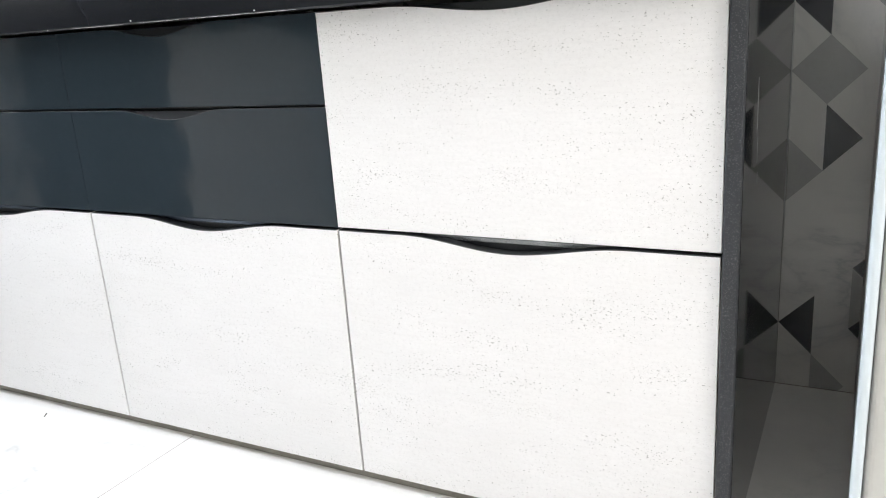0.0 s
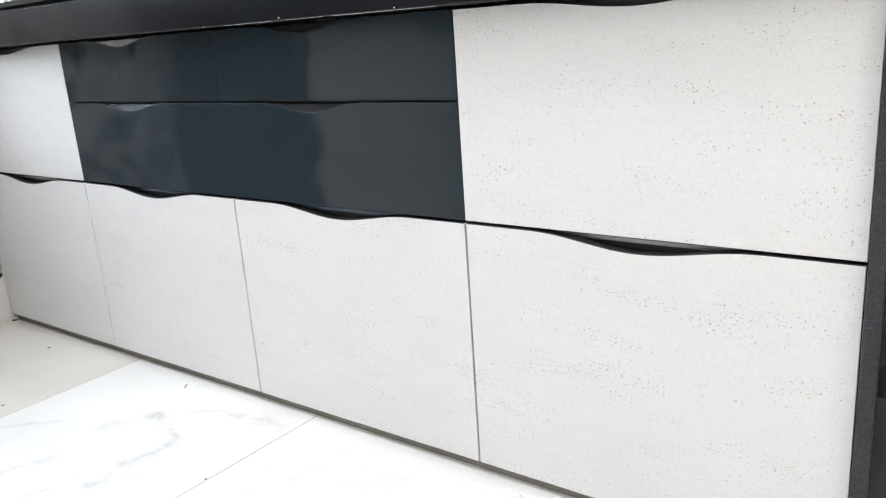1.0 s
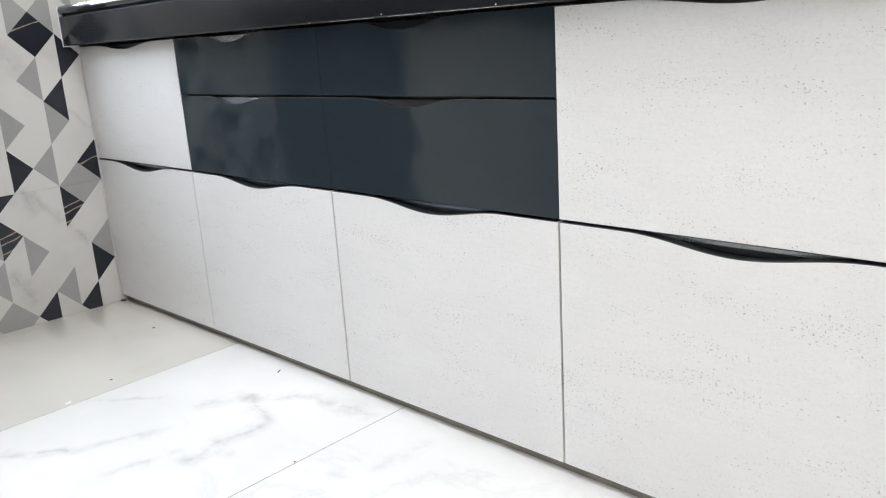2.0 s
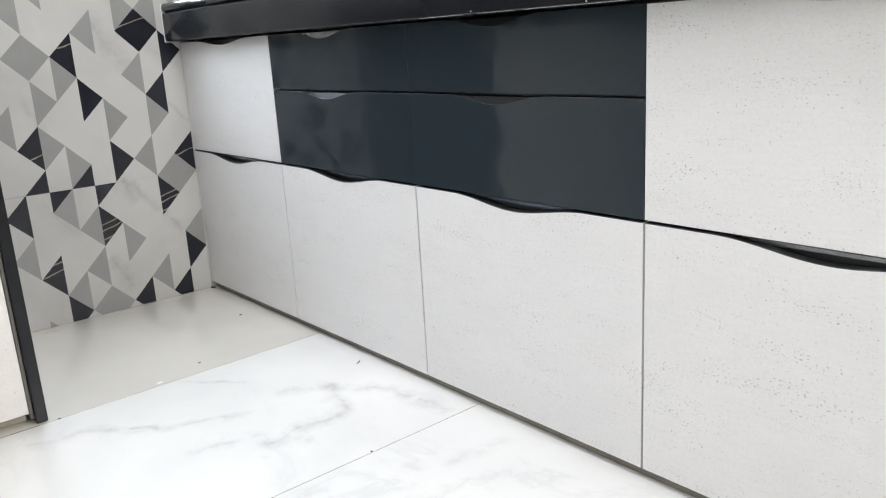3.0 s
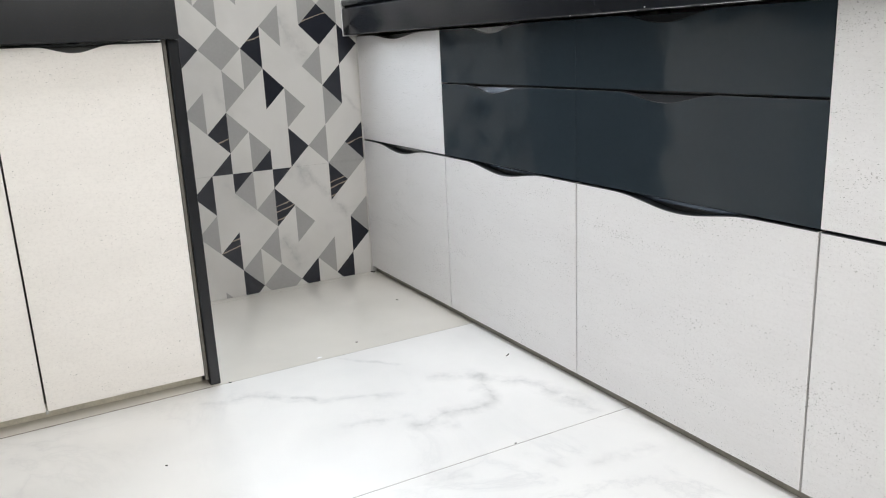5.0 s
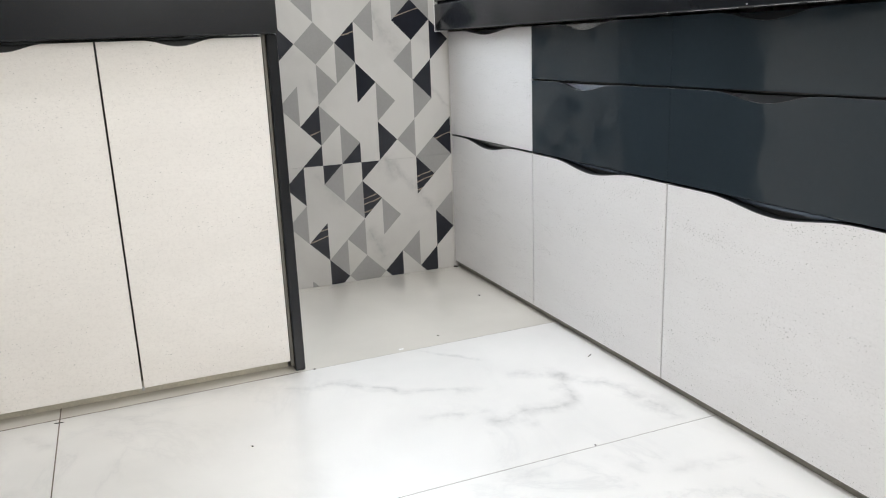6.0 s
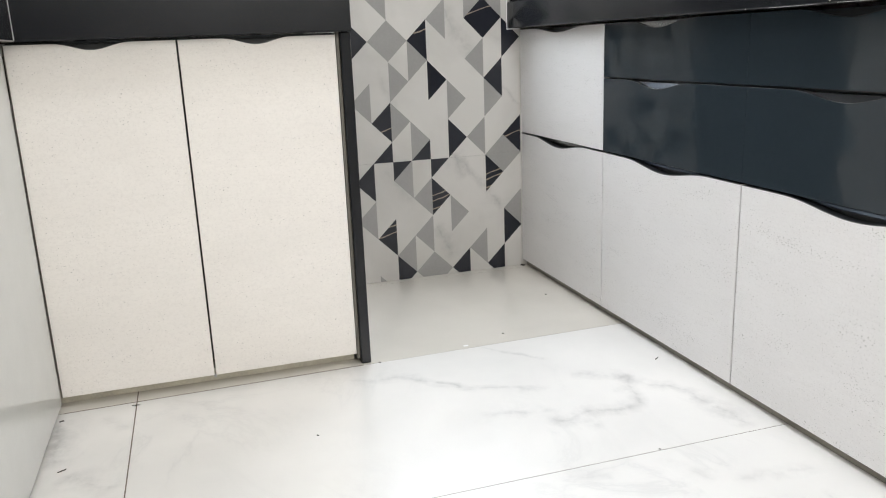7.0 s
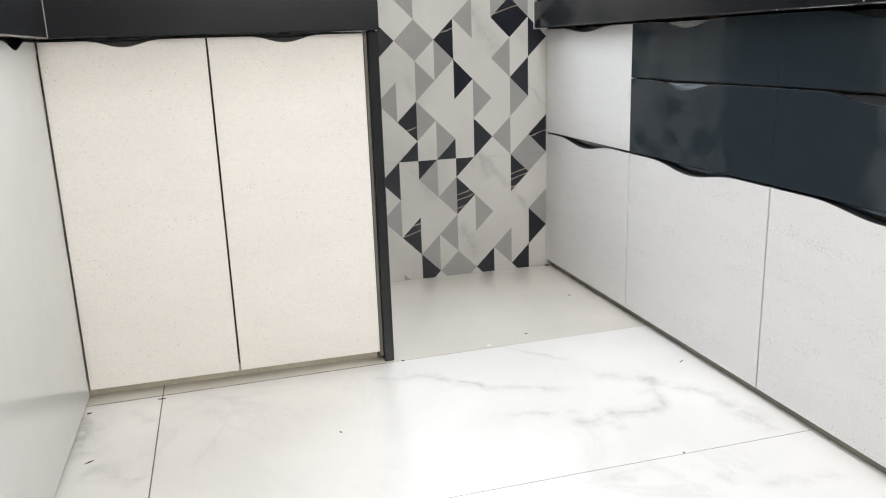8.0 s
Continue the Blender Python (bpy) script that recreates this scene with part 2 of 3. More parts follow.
PLINTH_PALE = plain("pale_olive_plinth", (0.54, 0.51, 0.42), 0.5, vary=0.25, bumpy=0.0004)
GRANITE = granite("black_granite", 0.16, 0.013, 0.28)
GRANITE_POLISHED = granite("black_granite_mirror_polish", 0.05, 0.013)
GRANITE_SAWN = granite("black_granite_sawn_edge", 0.55, 0.085, 0.5, 1050.0, 1.8)
MARBLE = marble("floor_marble", (0.81, 0.793, 0.765), (0.70, 0.687, 0.665), 0.26, FLOOR_VEINS, 0.22, 0.8)
MARBLE_CREAM = marble("floor_marble_cream", (0.69, 0.655, 0.59), (0.60, 0.57, 0.51), 0.29, (), 0.0, 1.0)
PRINT_WHITE = marble("wall_tile_white", (0.60, 0.585, 0.56), (0.43, 0.42, 0.40), 0.14, WALL_VEINS, 0.8, 0.0, True)
PRINT_GREY = plain("wall_tile_grey", (0.31, 0.305, 0.295), 0.16, vary=0.08, scale=9.0)
PRINT_BLACK = black_print("wall_tile_black")
PRINT_VEINED = black_print("wall_tile_black_veined", (0.287, 0.310, 0.336, 0.353, 0.45, 0.61, 0.861))
FLOOR_GROUT = plain("dark_floor_grout", (0.15, 0.125, 0.10), 0.8, vary=0.2, scale=40)
PAINT = plain("white_wall_paint", (0.78, 0.77, 0.74), 0.7, vary=0.04, scale=5, bumpy=0.0004)
FRIDGE_PAINT = plain("pale_grey_fridge_paint", (0.55, 0.54, 0.51), 0.30, vary=0.04)
FRIDGE_TRIM = plain("white_fridge_trim", (0.62, 0.68, 0.72), 0.12, vary=0.02)
DIRT = plain("dark_crumb", (0.05, 0.045, 0.04), 0.8, vary=0.3, scale=60)
PUTTY = plain("grey_putty", (0.5, 0.5, 0.49), 0.8)
CHALK = plain("white_dust_fleck", (0.8, 0.8, 0.8), 0.8)
WINDOW_WHITE = plain("white_window_frame", (0.78, 0.78, 0.77), 0.35, vary=0.03)
# glowing face of the added ceiling panel
glow_m, gn, gl, gb = material("lamp_diffuser")
gb.inputs["Base Color"].default_value = (0.9, 0.9, 0.9, 1)
gb.inputs["Emission Color"].default_value = (1, 0.98, 0.95, 1)
gb.inputs["Emission Strength"].default_value = 4.0
glass_m, gn, gl, gb = material("window_glass")
gb.inputs["Transmission Weight"].default_value = 1.0
gb.inputs["Roughness"].default_value = 0.0
gb.inputs["IOR"].default_value = 1.45


# ---------------------------------------------------------------- mesh helpers
def mesh_from(name, bm, mats):
    me = bpy.data.meshes.new(name)
    bm.to_mesh(me)
    bm.free()
    for m in (mats if isinstance(mats, (list, tuple)) else [mats]):
        me.materials.append(m)
    return me


def part(name, bm, mats, parent=None, label=""):
    ob = new(name, mesh_from(name, bm, mats))
    if parent is not None:
        ob.parent = parent
    if label:
        tagged(ob, label=label)
    return ob


def empty(name, label, category, group="", at=(0, 0, 0), kind=""):
    ob = new(name)
    ob.location = at
    ob.empty_display_size = 0.05
    return tagged(ob, label, category, group, kind)


def box(x0, x1, y0, y1, z0, z1, bevel=0.0, bm=None, segments=2):
    own = bmesh.new()
    bmesh.ops.create_cube(own, size=1)
    for v in own.verts:
        v.co = Vector(((x0 + x1) / 2 + v.co.x * (x1 - x0), (y0 + y1) / 2 + v.co.y * (y1 - y0), (z0 + z1) / 2 + v.co.z * (z1 - z0)))
    if bevel:
        bmesh.ops.bevel(own, geom=own.edges[:], offset=bevel, segments=segments, profile=0.5, affect="EDGES")
    if bm is None:
        return own
    me = bpy.data.meshes.new("tmp")
    own.to_mesh(me)
    own.free()
    bm.from_mesh(me)
    bpy.data.meshes.remove(me)
    return bm


def prism(outline, depth, m, bevel=0.0):
    """A flat outline of (u, z), pushed back by depth, laid by m: u along x, thickness along y."""
    bm = bmesh.new()
    f = bm.faces.new([bm.verts.new((u, 0, z)) for u, z in outline])
    bm.normal_update()
    if f.normal.y > 0:
        f.normal_flip()
    out = bmesh.ops.extrude_face_region(bm, geom=[f])
    for v in out["geom"]:
        if isinstance(v, bmesh.types.BMVert):
            v.co.y += depth
    bm.normal_update()
    bmesh.ops.recalc_face_normals(bm, faces=bm.faces[:])
    if bevel:
        front = [e for e in bm.edges if all(abs(v.co.y) < 1e-6 for v in e.verts)]
        bmesh.ops.bevel(bm, geom=front, offset=bevel, segments=2, profile=0.5, affect="EDGES")
    bm.transform(m)
    return bm


def front_outline(w, z0, z1, dip=0.019, half=0.15, centre=None):
    """A door front with the scooped grip cut into its upper edge."""
    c = w / 2 if centre is None else centre
    top = []
    n = 28
    for k in range(n + 1):
        s = -1 + 2 * k / n
        top.append((c + s * half, z1 - dip * (0.5 + 0.5 * math.cos(math.pi * s)) ** 1.1))
    pts = [(0, z0), (w, z0), (w, z1)] + top[::-1] + [(0, z1)]
    return pts


def section(points, length, m):
    """A section of (depth, height) drawn out along x."""
    bm = bmesh.new()
    a = [bm.verts.new((0, y, z)) for y, z in points]
    c = [bm.verts.new((length, y, z)) for y, z in points]
    n = len(points)
    for k in range(n):
        bm.faces.new((a[k], a[(k + 1) % n], c[(k + 1) % n], c[k]))
    bm.faces.new(a[::-1])
    bm.faces.new(c)
    bmesh.ops.recalc_face_normals(bm, faces=bm.faces[:])
    bm.transform(m)
    return bm


FACE = 0.018                      # thickness of the fronts
Z_BOT, Z_MID, Z_SPLIT, Z_TOP = 0.020, 0.4405, 0.627, 0.757
GAP = 0.0022                      # half of the joint between fronts


def cabinet(m, width, fronts, label, depth=0.58, group="base cabinets", upper_lips=None):
    """A base cabinet. m: its lower front corner, u along its front, +y into the body.
    fronts: (name, u0, u1, z0, z1, material, dip, label)."""
    ob = empty("base_cabinet", label, "cabinet", group)
    part("carcass", (lambda b: (b.transform(m), b)[1])(box(0.001, width - 0.001, FACE + 0.028, depth, 0.045, 0.7570)), CARCASS, ob)
    levels = sorted({z1 for _, _, _, _, z1, *_ in fronts})
    for z in levels:
        b = box(0.001, width - 0.001, FACE + 0.004, FACE + 0.0278, z - 0.045, z - 0.004, 0.001)
        box(0.001, width - 0.001, FACE + 0.002, FACE + 0.0278, z - 0.0038, min(z + 0.012, 0.7572), 0.001, b)
        b.transform(m)
        grip_bar = part("grip_profile", b, BLACK_METAL, ob, "black recessed grip profile")
        if z < 0.7 or any(f[5] is GLOSS_BLACK for f in fronts):
            if z < 0.5:
                b = box(0.004, width - 0.004, FACE + 0.0012, FACE + 0.0036, z - 0.0105, z - 0.0040, 0.0006)
                b.transform(m)
            else:
                lean = 0.0058 if z < 0.7 else 0.0010
                tilt = [(0.0035, z - 0.0250), (0.0030, z - 0.0225), (0.0030 + lean, z - 0.0050), (FACE + 0.0035, z - 0.0050), (FACE + 0.0035, z - 0.0250)]
                b = section(tilt, width - 0.008, m @ Matrix.Translation((0.004, 0, 0)))
            # under the black drawers the low lip's colour carries a blue reflection
            low = BLUE_REFLECTION_LIP if upper_lips else GREY_LIP
            lip_mat, lip_text = (low, "thin grey metal lip") if z < 0.5 else upper_lips[0 if z < 0.7 else 1]
            part("profile_lip", b, lip_mat, grip_bar, lip_text)
    for name, u0, u1, z0, z1, mat, dip, lab in fronts:
        half = min(0.172, (u1 - u0) * 0.42)
        grip = dip if isinstance(dip, tuple) else (dip, half, (u1 - u0) / 2)
        pts = [(u + u0, z) for u, z in front_outline(u1 - u0, z0, z1 - GAP, *grip)]
        side = 0.0020 if name == "door" else 0.0002 if mat is GLOSS_BLACK else 0.0011
        pts = [(min(max(u, u0 + side), u1 - side), z) for u, z in pts]
        b = prism(pts, FACE, m, 0.0004 if mat is GLOSS_BLACK else 0.0010)
        for f in b.faces:
            if f.normal.z > 0.35:
                f.material_index = 1
        part(name, b, [mat, EDGE_DARK], ob, lab)
    if any(f[0] == "drawer_front" for f in fronts):
        b = box(width - 0.0050, width - 0.0002, FACE * 0.55, FACE + 0.020, Z_BOT, Z_MID - 0.012)
        b.transform(m)
        part("side_edge", b, EDGE_BAND, ob, "pale edge of the cabinet side")
    return ob


# ---------------------------------------------------------------- structure
ROOM_X, BACK_Y, FRONT_Y = 4.0, 0.605, -1.93


def wall(name, bm, label):
    return tagged(part(name, bm, PAINT), label, "wall", kind="structure")


WIN_Y0, WIN_Y1, WIN_Z0, WIN_Z1 = -0.64, 0.10, 0.90, 2.00
b = box(-0.16, -0.0095, FRONT_Y - 0.15, WIN_Y0, -0.05, CEIL)
box(-0.16, -0.010, WIN_Y1, BACK_Y + 0.15, -0.05, CEIL, 0, b)
box(-0.16, -0.010, WIN_Y0, WIN_Y1, -0.05, WIN_Z0, 0, b)
box(-0.16, -0.010, WIN_Y0, WIN_Y1, WIN_Z1, CEIL, 0, b)
west = wall("wall_west", b, "kitchen wall faced with patterned tiles under a window")
north = wall("wall_north", box(-0.010, ROOM_X + 0.15, BACK_Y + 0.010, BACK_Y + 0.16, -0.05, CEIL), "kitchen wall behind the long counter, partly tiled")
wall("wall_south", box(-0.16, ROOM_X + 0.15, FRONT_Y - 0.15, FRONT_Y, -0.05, CEIL), "plain white painted kitchen wall")
# opening made up to suit the added east fill light
b = box(ROOM_X, ROOM_X + 0.15, FRONT_Y, -1.22, -0.05, CEIL)
box(ROOM_X, ROOM_X + 0.15, 0.32, BACK_Y + 0.01, -0.05, CEIL, 0, b)
box(ROOM_X, ROOM_X + 0.15, -1.22, 0.32, 2.02, CEIL, 0, b)
box(ROOM_X, ROOM_X + 0.15, -1.22, 0.32, -0.05, 1.16, 0, b)
wall("wall_east", b, "unseen white wall with an opening added for fill light")
tagged(part("ceiling", box(-0.16, ROOM_X + 0.15, FRONT_Y - 0.15, BACK_Y + 0.16, CEIL, CEIL + 0.12), PAINT), "plain white painted ceiling", "ceiling", kind="structure")

win = empty("window_1", "white framed sliding window over the niche", "window", kind="structure")
b = box(-0.135, -0.085, WIN_Y0, WIN_Y1, WIN_Z0, WIN_Z0 + 0.045, 0.004)
box(-0.135, -0.085, WIN_Y0, WIN_Y1, WIN_Z1 - 0.045, WIN_Z1, 0.004, b)
for y in (WIN_Y0, (WIN_Y0 + WIN_Y1) / 2 - 0.022, WIN_Y1 - 0.045):
    box(-0.134, -0.086, y, y + 0.045, WIN_Z0 + 0.045, WIN_Z1 - 0.045, 0.004, b)
part("window_frame", b, WINDOW_WHITE, win)
for y0, y1 in ((WIN_Y0 + 0.045, (WIN_Y0 + WIN_Y1) / 2 - 0.022), ((WIN_Y0 + WIN_Y1) / 2 + 0.023, WIN_Y1 - 0.045)):
    pane = part("pane", box(-0.112, -0.108, y0, y1, WIN_Z0 + 0.045, WIN_Z1 - 0.045), glass_m, win)
    pane.visible_shadow = False

# invented frame around the east fill, never in view
win = empty("added_east_window", "unseen window frame added around the east fill light", "window", kind="structure")
b = box(ROOM_X + 0.06, ROOM_X + 0.11, -1.22, 0.32, 1.16, 1.205, 0.004)
box(ROOM_X + 0.06, ROOM_X + 0.11, -1.22, 0.32, 1.975, 2.02, 0.004, b)
for y in (-1.22, -0.472, 0.275):
    box(ROOM_X + 0.061, ROOM_X + 0.109, y, y + 0.045, 1.205, 1.975, 0.004, b)
part("window_frame", b, WINDOW_WHITE, win)
for y0, y1 in ((-1.175, -0.472), (-0.427, 0.275)):
    pane = part("pane", box(ROOM_X + 0.083, ROOM_X + 0.087, y0, y1, 1.205, 1.975), glass_m, win)
    pane.visible_shadow = False

# assumed panel housing the top fill; out of view
lamp = empty("added_ceiling_panel", "unseen square ceiling panel added as top light", "ceiling light")
part("frame", box(1.00, 1.60, -0.80, -0.20, CEIL - 0.035, CEIL, 0.004), WINDOW_WHITE, lamp)
part("diffuser", box(1.02, 1.58, -0.78, -0.22, CEIL - 0.040, CEIL - 0.0352), glow_m, lamp)

floor = tagged(part("floor", box(-0.16, ROOM_X + 0.15, FRONT_Y - 0.15, BACK_Y + 0.16, -0.08, -0.0004), FLOOR_GROUT),
               "polished white marble tile floor with grey veins", "floor", kind="structure")

# ---------------------------------------------------------------- long run of cabinets
X1, X2, X3, X4 = 0.533, 1.082, 1.639, 2.2022
WHITE_TXT, BLACK_TXT = "off-white speckled laminate front", "glossy black drawer front"


def long_unit(x0, x1, upper_black, label, lips=None):
    w = x1 - x0
    rows = [("door", 0, w, Z_BOT, Z_MID, LAMINATE, 0.0175, WHITE_TXT)]
    if upper_black:
        rows += [("drawer_front", 0, w, Z_MID + GAP, Z_SPLIT, GLOSS_BLACK, (0.0165, 0.128, 0.238), BLACK_TXT),
                 ("drawer_front", 0, w, Z_SPLIT + GAP, Z_TOP + 0.004, GLOSS_BLACK, (0.0165, 0.128, 0.238), BLACK_TXT)]
    else:
        rows += [("drawer_front", 0, w, Z_MID + GAP, Z_TOP + 0.004, LAMINATE, 0.014, WHITE_TXT)]
    return cabinet(Matrix.Translation((x0, 0, 0)), w, rows, label, upper_lips=lips)


long_unit(-0.0016, X1, False, "off-white speckled base cabinet in the tiled corner")
# same lips in both units; bright and dark reflections painted by material
long_unit(X1, X2, True, "base cabinet with glossy black drawers over a white door",
          ((WINDOW_SHEEN_LIP, "grip lip coloured with a blue-grey window sheen"), (GREY_LIP, "shiny grey metal grip lip")))
long_unit(X2, X3, True, "base cabinet with glossy black drawers over a white door",
          ((DARK_REFLECTION_LIP, "grip lip coloured with a dark reflection"), (DARK_REFLECTION_LIP, "grip lip coloured with a dark reflection")))
long_unit(X3, X4, False, "off-white speckled base cabinet beside a black granite panel")
tagged(part("plinth", box(0.004, X4 - 0.002, 0.013, 0.045, 0.0, 0.030, 0.001), PLINTH),
       "low grey-beige plinth strip under the long cabinets", "plinth")
b = box(X4 + 0.001, X4 + 0.0198, 0.004, 0.600, 0.0, 0.7575, 0.0015)
end_panel = empty("side_panel", "upright black granite end panel of the counter", "panel")
part("slab", b, GRANITE_POLISHED, end_panel)
part("sawn_edge", box(X4 + 0.001, X4 + 0.0198, -0.010, 0.0036, 0.0, 0.7575, 0.002), GRANITE_SAWN, end_panel, "rough sawn front edge of granite")

for y, z0, z1 in ((0.119, 0.575, 0.640), (0.131, 0.530, 0.562), (0.140, 0.500, 0.516)):
    tagged(part("putty_streak", box(X4 + 0.0194, X4 + 0.0202, y, y + 0.0016, z0, z1, 0.0002), PUTTY),
           "thin dried putty streak on the granite panel", "putty", "putty streaks")
tagged(part("caulk_bead", box(X4 + 0.0196, X4 + 0.0212, 0.6005, 0.6045, 0.30, 0.757, 0.0006), PUTTY),
       "pale caulk bead where granite meets wall tiles", "caulk")


def counter(name, length, m, label, depth=0.64, z0=0.763, over=0.043):
    """A granite top with a rounded edge on a square laminated edge band."""
    ob = empty(name, label, "countertop")
    band = [(0.060, z0), (0.0028, z0), (0.0, z0 + 0.0025), (0.0, 0.8385), (0.0045, 0.8425), (0.060, 0.8425)]
    part("edge_band", section([(d - over, z) for d, z in band], length, m), GRANITE, ob)
    r = 0.0128
    top = [(depth, 0.8430), (0.006, 0.8430)]
    for k in range(9):
        a = math.radians(-80 + 170 * k / 8)
        top.append((r - r * math.cos(a), 0.8575 + r * math.sin(a)))
    top.append((depth, 0.870))
    part("slab", section([(d - over, z) for d, z in top], length, m), GRANITE_POLISHED, ob)
    return ob


counter("countertop", X4 + 0.030, Matrix.Translation((0.001, 0, 0)), "polished black granite countertop with a thick edge")

b = box(0.0006, 0.0030, -0.0458, -0.0434, 0.7600, 0.868, 0.0006)
box(0.0006, 0.0040, -0.0434, -0.0002, 0.7600, 0.7628, 0.0006, b)
tagged(part("caulk_bead", b, CHALK), "white caulk bead between counter end and wall tiles", "caulk")

# ---------------------------------------------------------------- left run, facing along +x
LX, LY0, LY1 = 0.623, -1.331, -0.694
# u runs along +y, the body lies towards -x
LEFT = Matrix(((0, -1, 0, LX), (1, 0, 0, LY0), (0, 0, 1, 0), (0, 0, 0, 1)))
wl = LY1 - LY0
half_w = 0.316
cabinet(LEFT, wl, [
    ("door", -0.0015, half_w, 0.024, 0.7555, LAMINATE_CREAM, (0.0135, 0.074, 0.158), "cream speckled laminate door"),
    ("door", half_w, wl + 0.0035, 0.024, 0.7555, LAMINATE_CREAM, (0.0135, 0.074, 0.158), "cream speckled laminate door"),
], "cream two-door base cabinet beside a tiled niche", depth=0.61, group="")
tagged(part("plinth", box(0.53, 0.5930, LY0 - 0.03, LY1, 0.0, 0.030, 0.001), PLINTH_PALE), "low grey-beige recessed plinth under the cream cabinet", "plinth")
tagged(part("edge_strip", box(LX - 0.020, LX + 0.001, LY1 + 0.0026, LY1 + 0.0095, 0.012, 0.7575, 0.001), TAN_BAND), "tan edge strip beside the cream door", "trim", kind="structure")
niche_panel = empty("side_panel", "upright black granite panel at the niche", "panel")
part("slab", box(0.003, LX - 0.0024, LY1 + 0.010, LY1 + 0.0335, 0.0, 0.7575, 0.001), GRANITE, niche_panel)
b = box(LX - 0.002, LX + 0.009, LY1 + 0.010, LY1 + 0.0335, 0.0, 0.7575, 0.003, None, 3)
part("front_edge", b, GRANITE, niche_panel, "rounded polished front edge of granite")
CL = Matrix(((0, -1, 0, LX), (1, 0, 0, -1.301), (0, 0, 1, 0), (0, 0, 0, 1)))
counter("countertop", -0.665 + 1.301, CL, "polished black granite countertop over the cream cabinet", depth=0.66, z0=0.7578)

# ---------------------------------------------------------------- third run, facing along +y
TY = -1.333
THIRD = Matrix(((-1, 0, 0, 0), (0, -1, 0, TY), (0, 0, 1, 0), (0, 0, 0, 1)))
edges = (0.626, 1.40, 1.90, 2.36, 2.82)
for x0, x1 in zip(edges, edges[1:]):
    w = x1 - x0
    cabinet(Matrix.Translation((x1, 0, 0)) @ THIRD, w, [("door", 0, w, 0.012, 0.7555, GLOSS_WHITE, (0.015, 0.085, w - 0.172) if w > 0.6 else 0.016, "glossy white laminate door")],
            "glossy white base cabinet reflecting the floor", group="glossy cabinets")
tagged(part("plinth", box(0.626, 2.82, TY - 0.05, TY - 0.02, 0.0, 0.030, 0.001), PLINTH), "low grey-beige plinth strip under glossy cabinets", "plinth")
counter("countertop", 2.84, Matrix.Translation((2.84, 0, 0)) @ THIRD, "polished black granite countertop over glossy cabinets", depth=0.63, z0=0.7578, over=0.031)

tagged(part("corner_filler", box(LX - 0.010, LX - 0.001, TY + 0.0005, LY0 + 0.0012, 0.024, 0.752), TAN_BAND), "thin taupe filler strip between cabinets", "trim", kind="structure")
tagged(part("putty_seam", box(LX + 0.0425, LX + 0.0438, -1.3020, -1.3011, 0.760, 0.838), PUTTY), "pale putty seam where the countertops meet", "seam")
for x, z in ((1.121, 0.764), (1.319, 0.768), (1.567, 0.767)):
    bm = bmesh.new()
    bmesh.ops.create_icosphere(bm, subdivisions=1, radius=0.0014)
    bm.transform(Matrix.Translation((x, -0.0435, z)) @ Matrix.Diagonal((1.3, 0.6, 0.9, 1)))
    tagged(part("putty_drop", bm, PUTTY), "dried white putty drop on the counter edge", "putty", "putty drops")

for x0, x1, z in ((1.180, 1.300, 0.7632), (1.335, 1.420, 0.7634), (1.440, 1.640, 0.7633)):
    tagged(part("putty_line", box(x0, x1, -0.0440, -0.0424, z, z + 0.0005, 0.0001), PUTTY),
           "thin pale putty line along the counter edge", "putty", "putty lines")
tagged(part("plaster_dab", box(LX - 0.006, LX + 0.0006, LY0 + half_w - 0.003, LY0 + half_w + 0.003, 0.018, 0.026, 0.0012), PUTTY),
       "small white plaster dab under the door gap", "plaster")

# ---------------------------------------------------------------- refrigerator beside the granite panel
fr = empty("refrigerator", "pale grey refrigerator with a white rounded edge", "refrigerator", at=(2.66, 0.25, 0))
fr_parts = (("body", box(2.361, 2.972, 0.035, 0.585, 0.03, 1.62, 0.006), FRIDGE_PAINT, ""),
            ("door", box(2.3700, 2.968, -0.022, 0.031, 0.06, 1.60, 0.010, None, 4), FRIDGE_PAINT, "pale grey fridge door"),
            ("edge_trim", box(2.357, 2.3695, -0.026, 0.033, 0.06, 1.60, 0.0058, None, 5), FRIDGE_TRIM, "glossy white rounded edge trim"))
fr_made = {}
for name, b, mat, lab in fr_parts:
    b.transform(Matrix.Translation((-2.66, -0.25, 0)))
    fr_made[name] = part(name, b, mat, fr_made.get("door") if name == "edge_trim" else fr, lab)
for dx in (-0.26, 0.26):
    for dy in (-0.18, 0.28):
        part("foot", box(dx - 0.02, dx + 0.02, dy - 0.02, dy + 0.02, 0.0, 0.032, 0.004), BLACK_METAL, fr)

# ---------------------------------------------------------------- small litter on the floor
def crumb(x, y, length, width, turn, mat, label, height=0.0015):
    bm = box(-length / 2, length / 2, -width / 2, width / 2, 0.0, height, min(width, height) * 0.3)
    for v in bm.verts:
        v.co.y += 0.25 * width * math.sin(v.co.x / length * 5)
    bm.transform(pose(x, y, 0.0, 0, 0, turn))
    tagged(part("crumb", bm, mat), label, "litter", "floor litter")


crumb(0.868, -0.037, 0.016, 0.0022, 122, DIRT, "thin dark splinter lying on the marble floor")
crumb(0.576, -0.303, 0.0045, 0.0038, 10, DIRT, "small dark crumb on the marble floor")
crumb(0.667, -1.184, 0.003, 0.012, 0, DIRT, "dark mark across the floor joint")
crumb(0.911, -1.298, 0.016, 0.0022, 118, DIRT, "thin dark splinter beside the glossy cabinet")

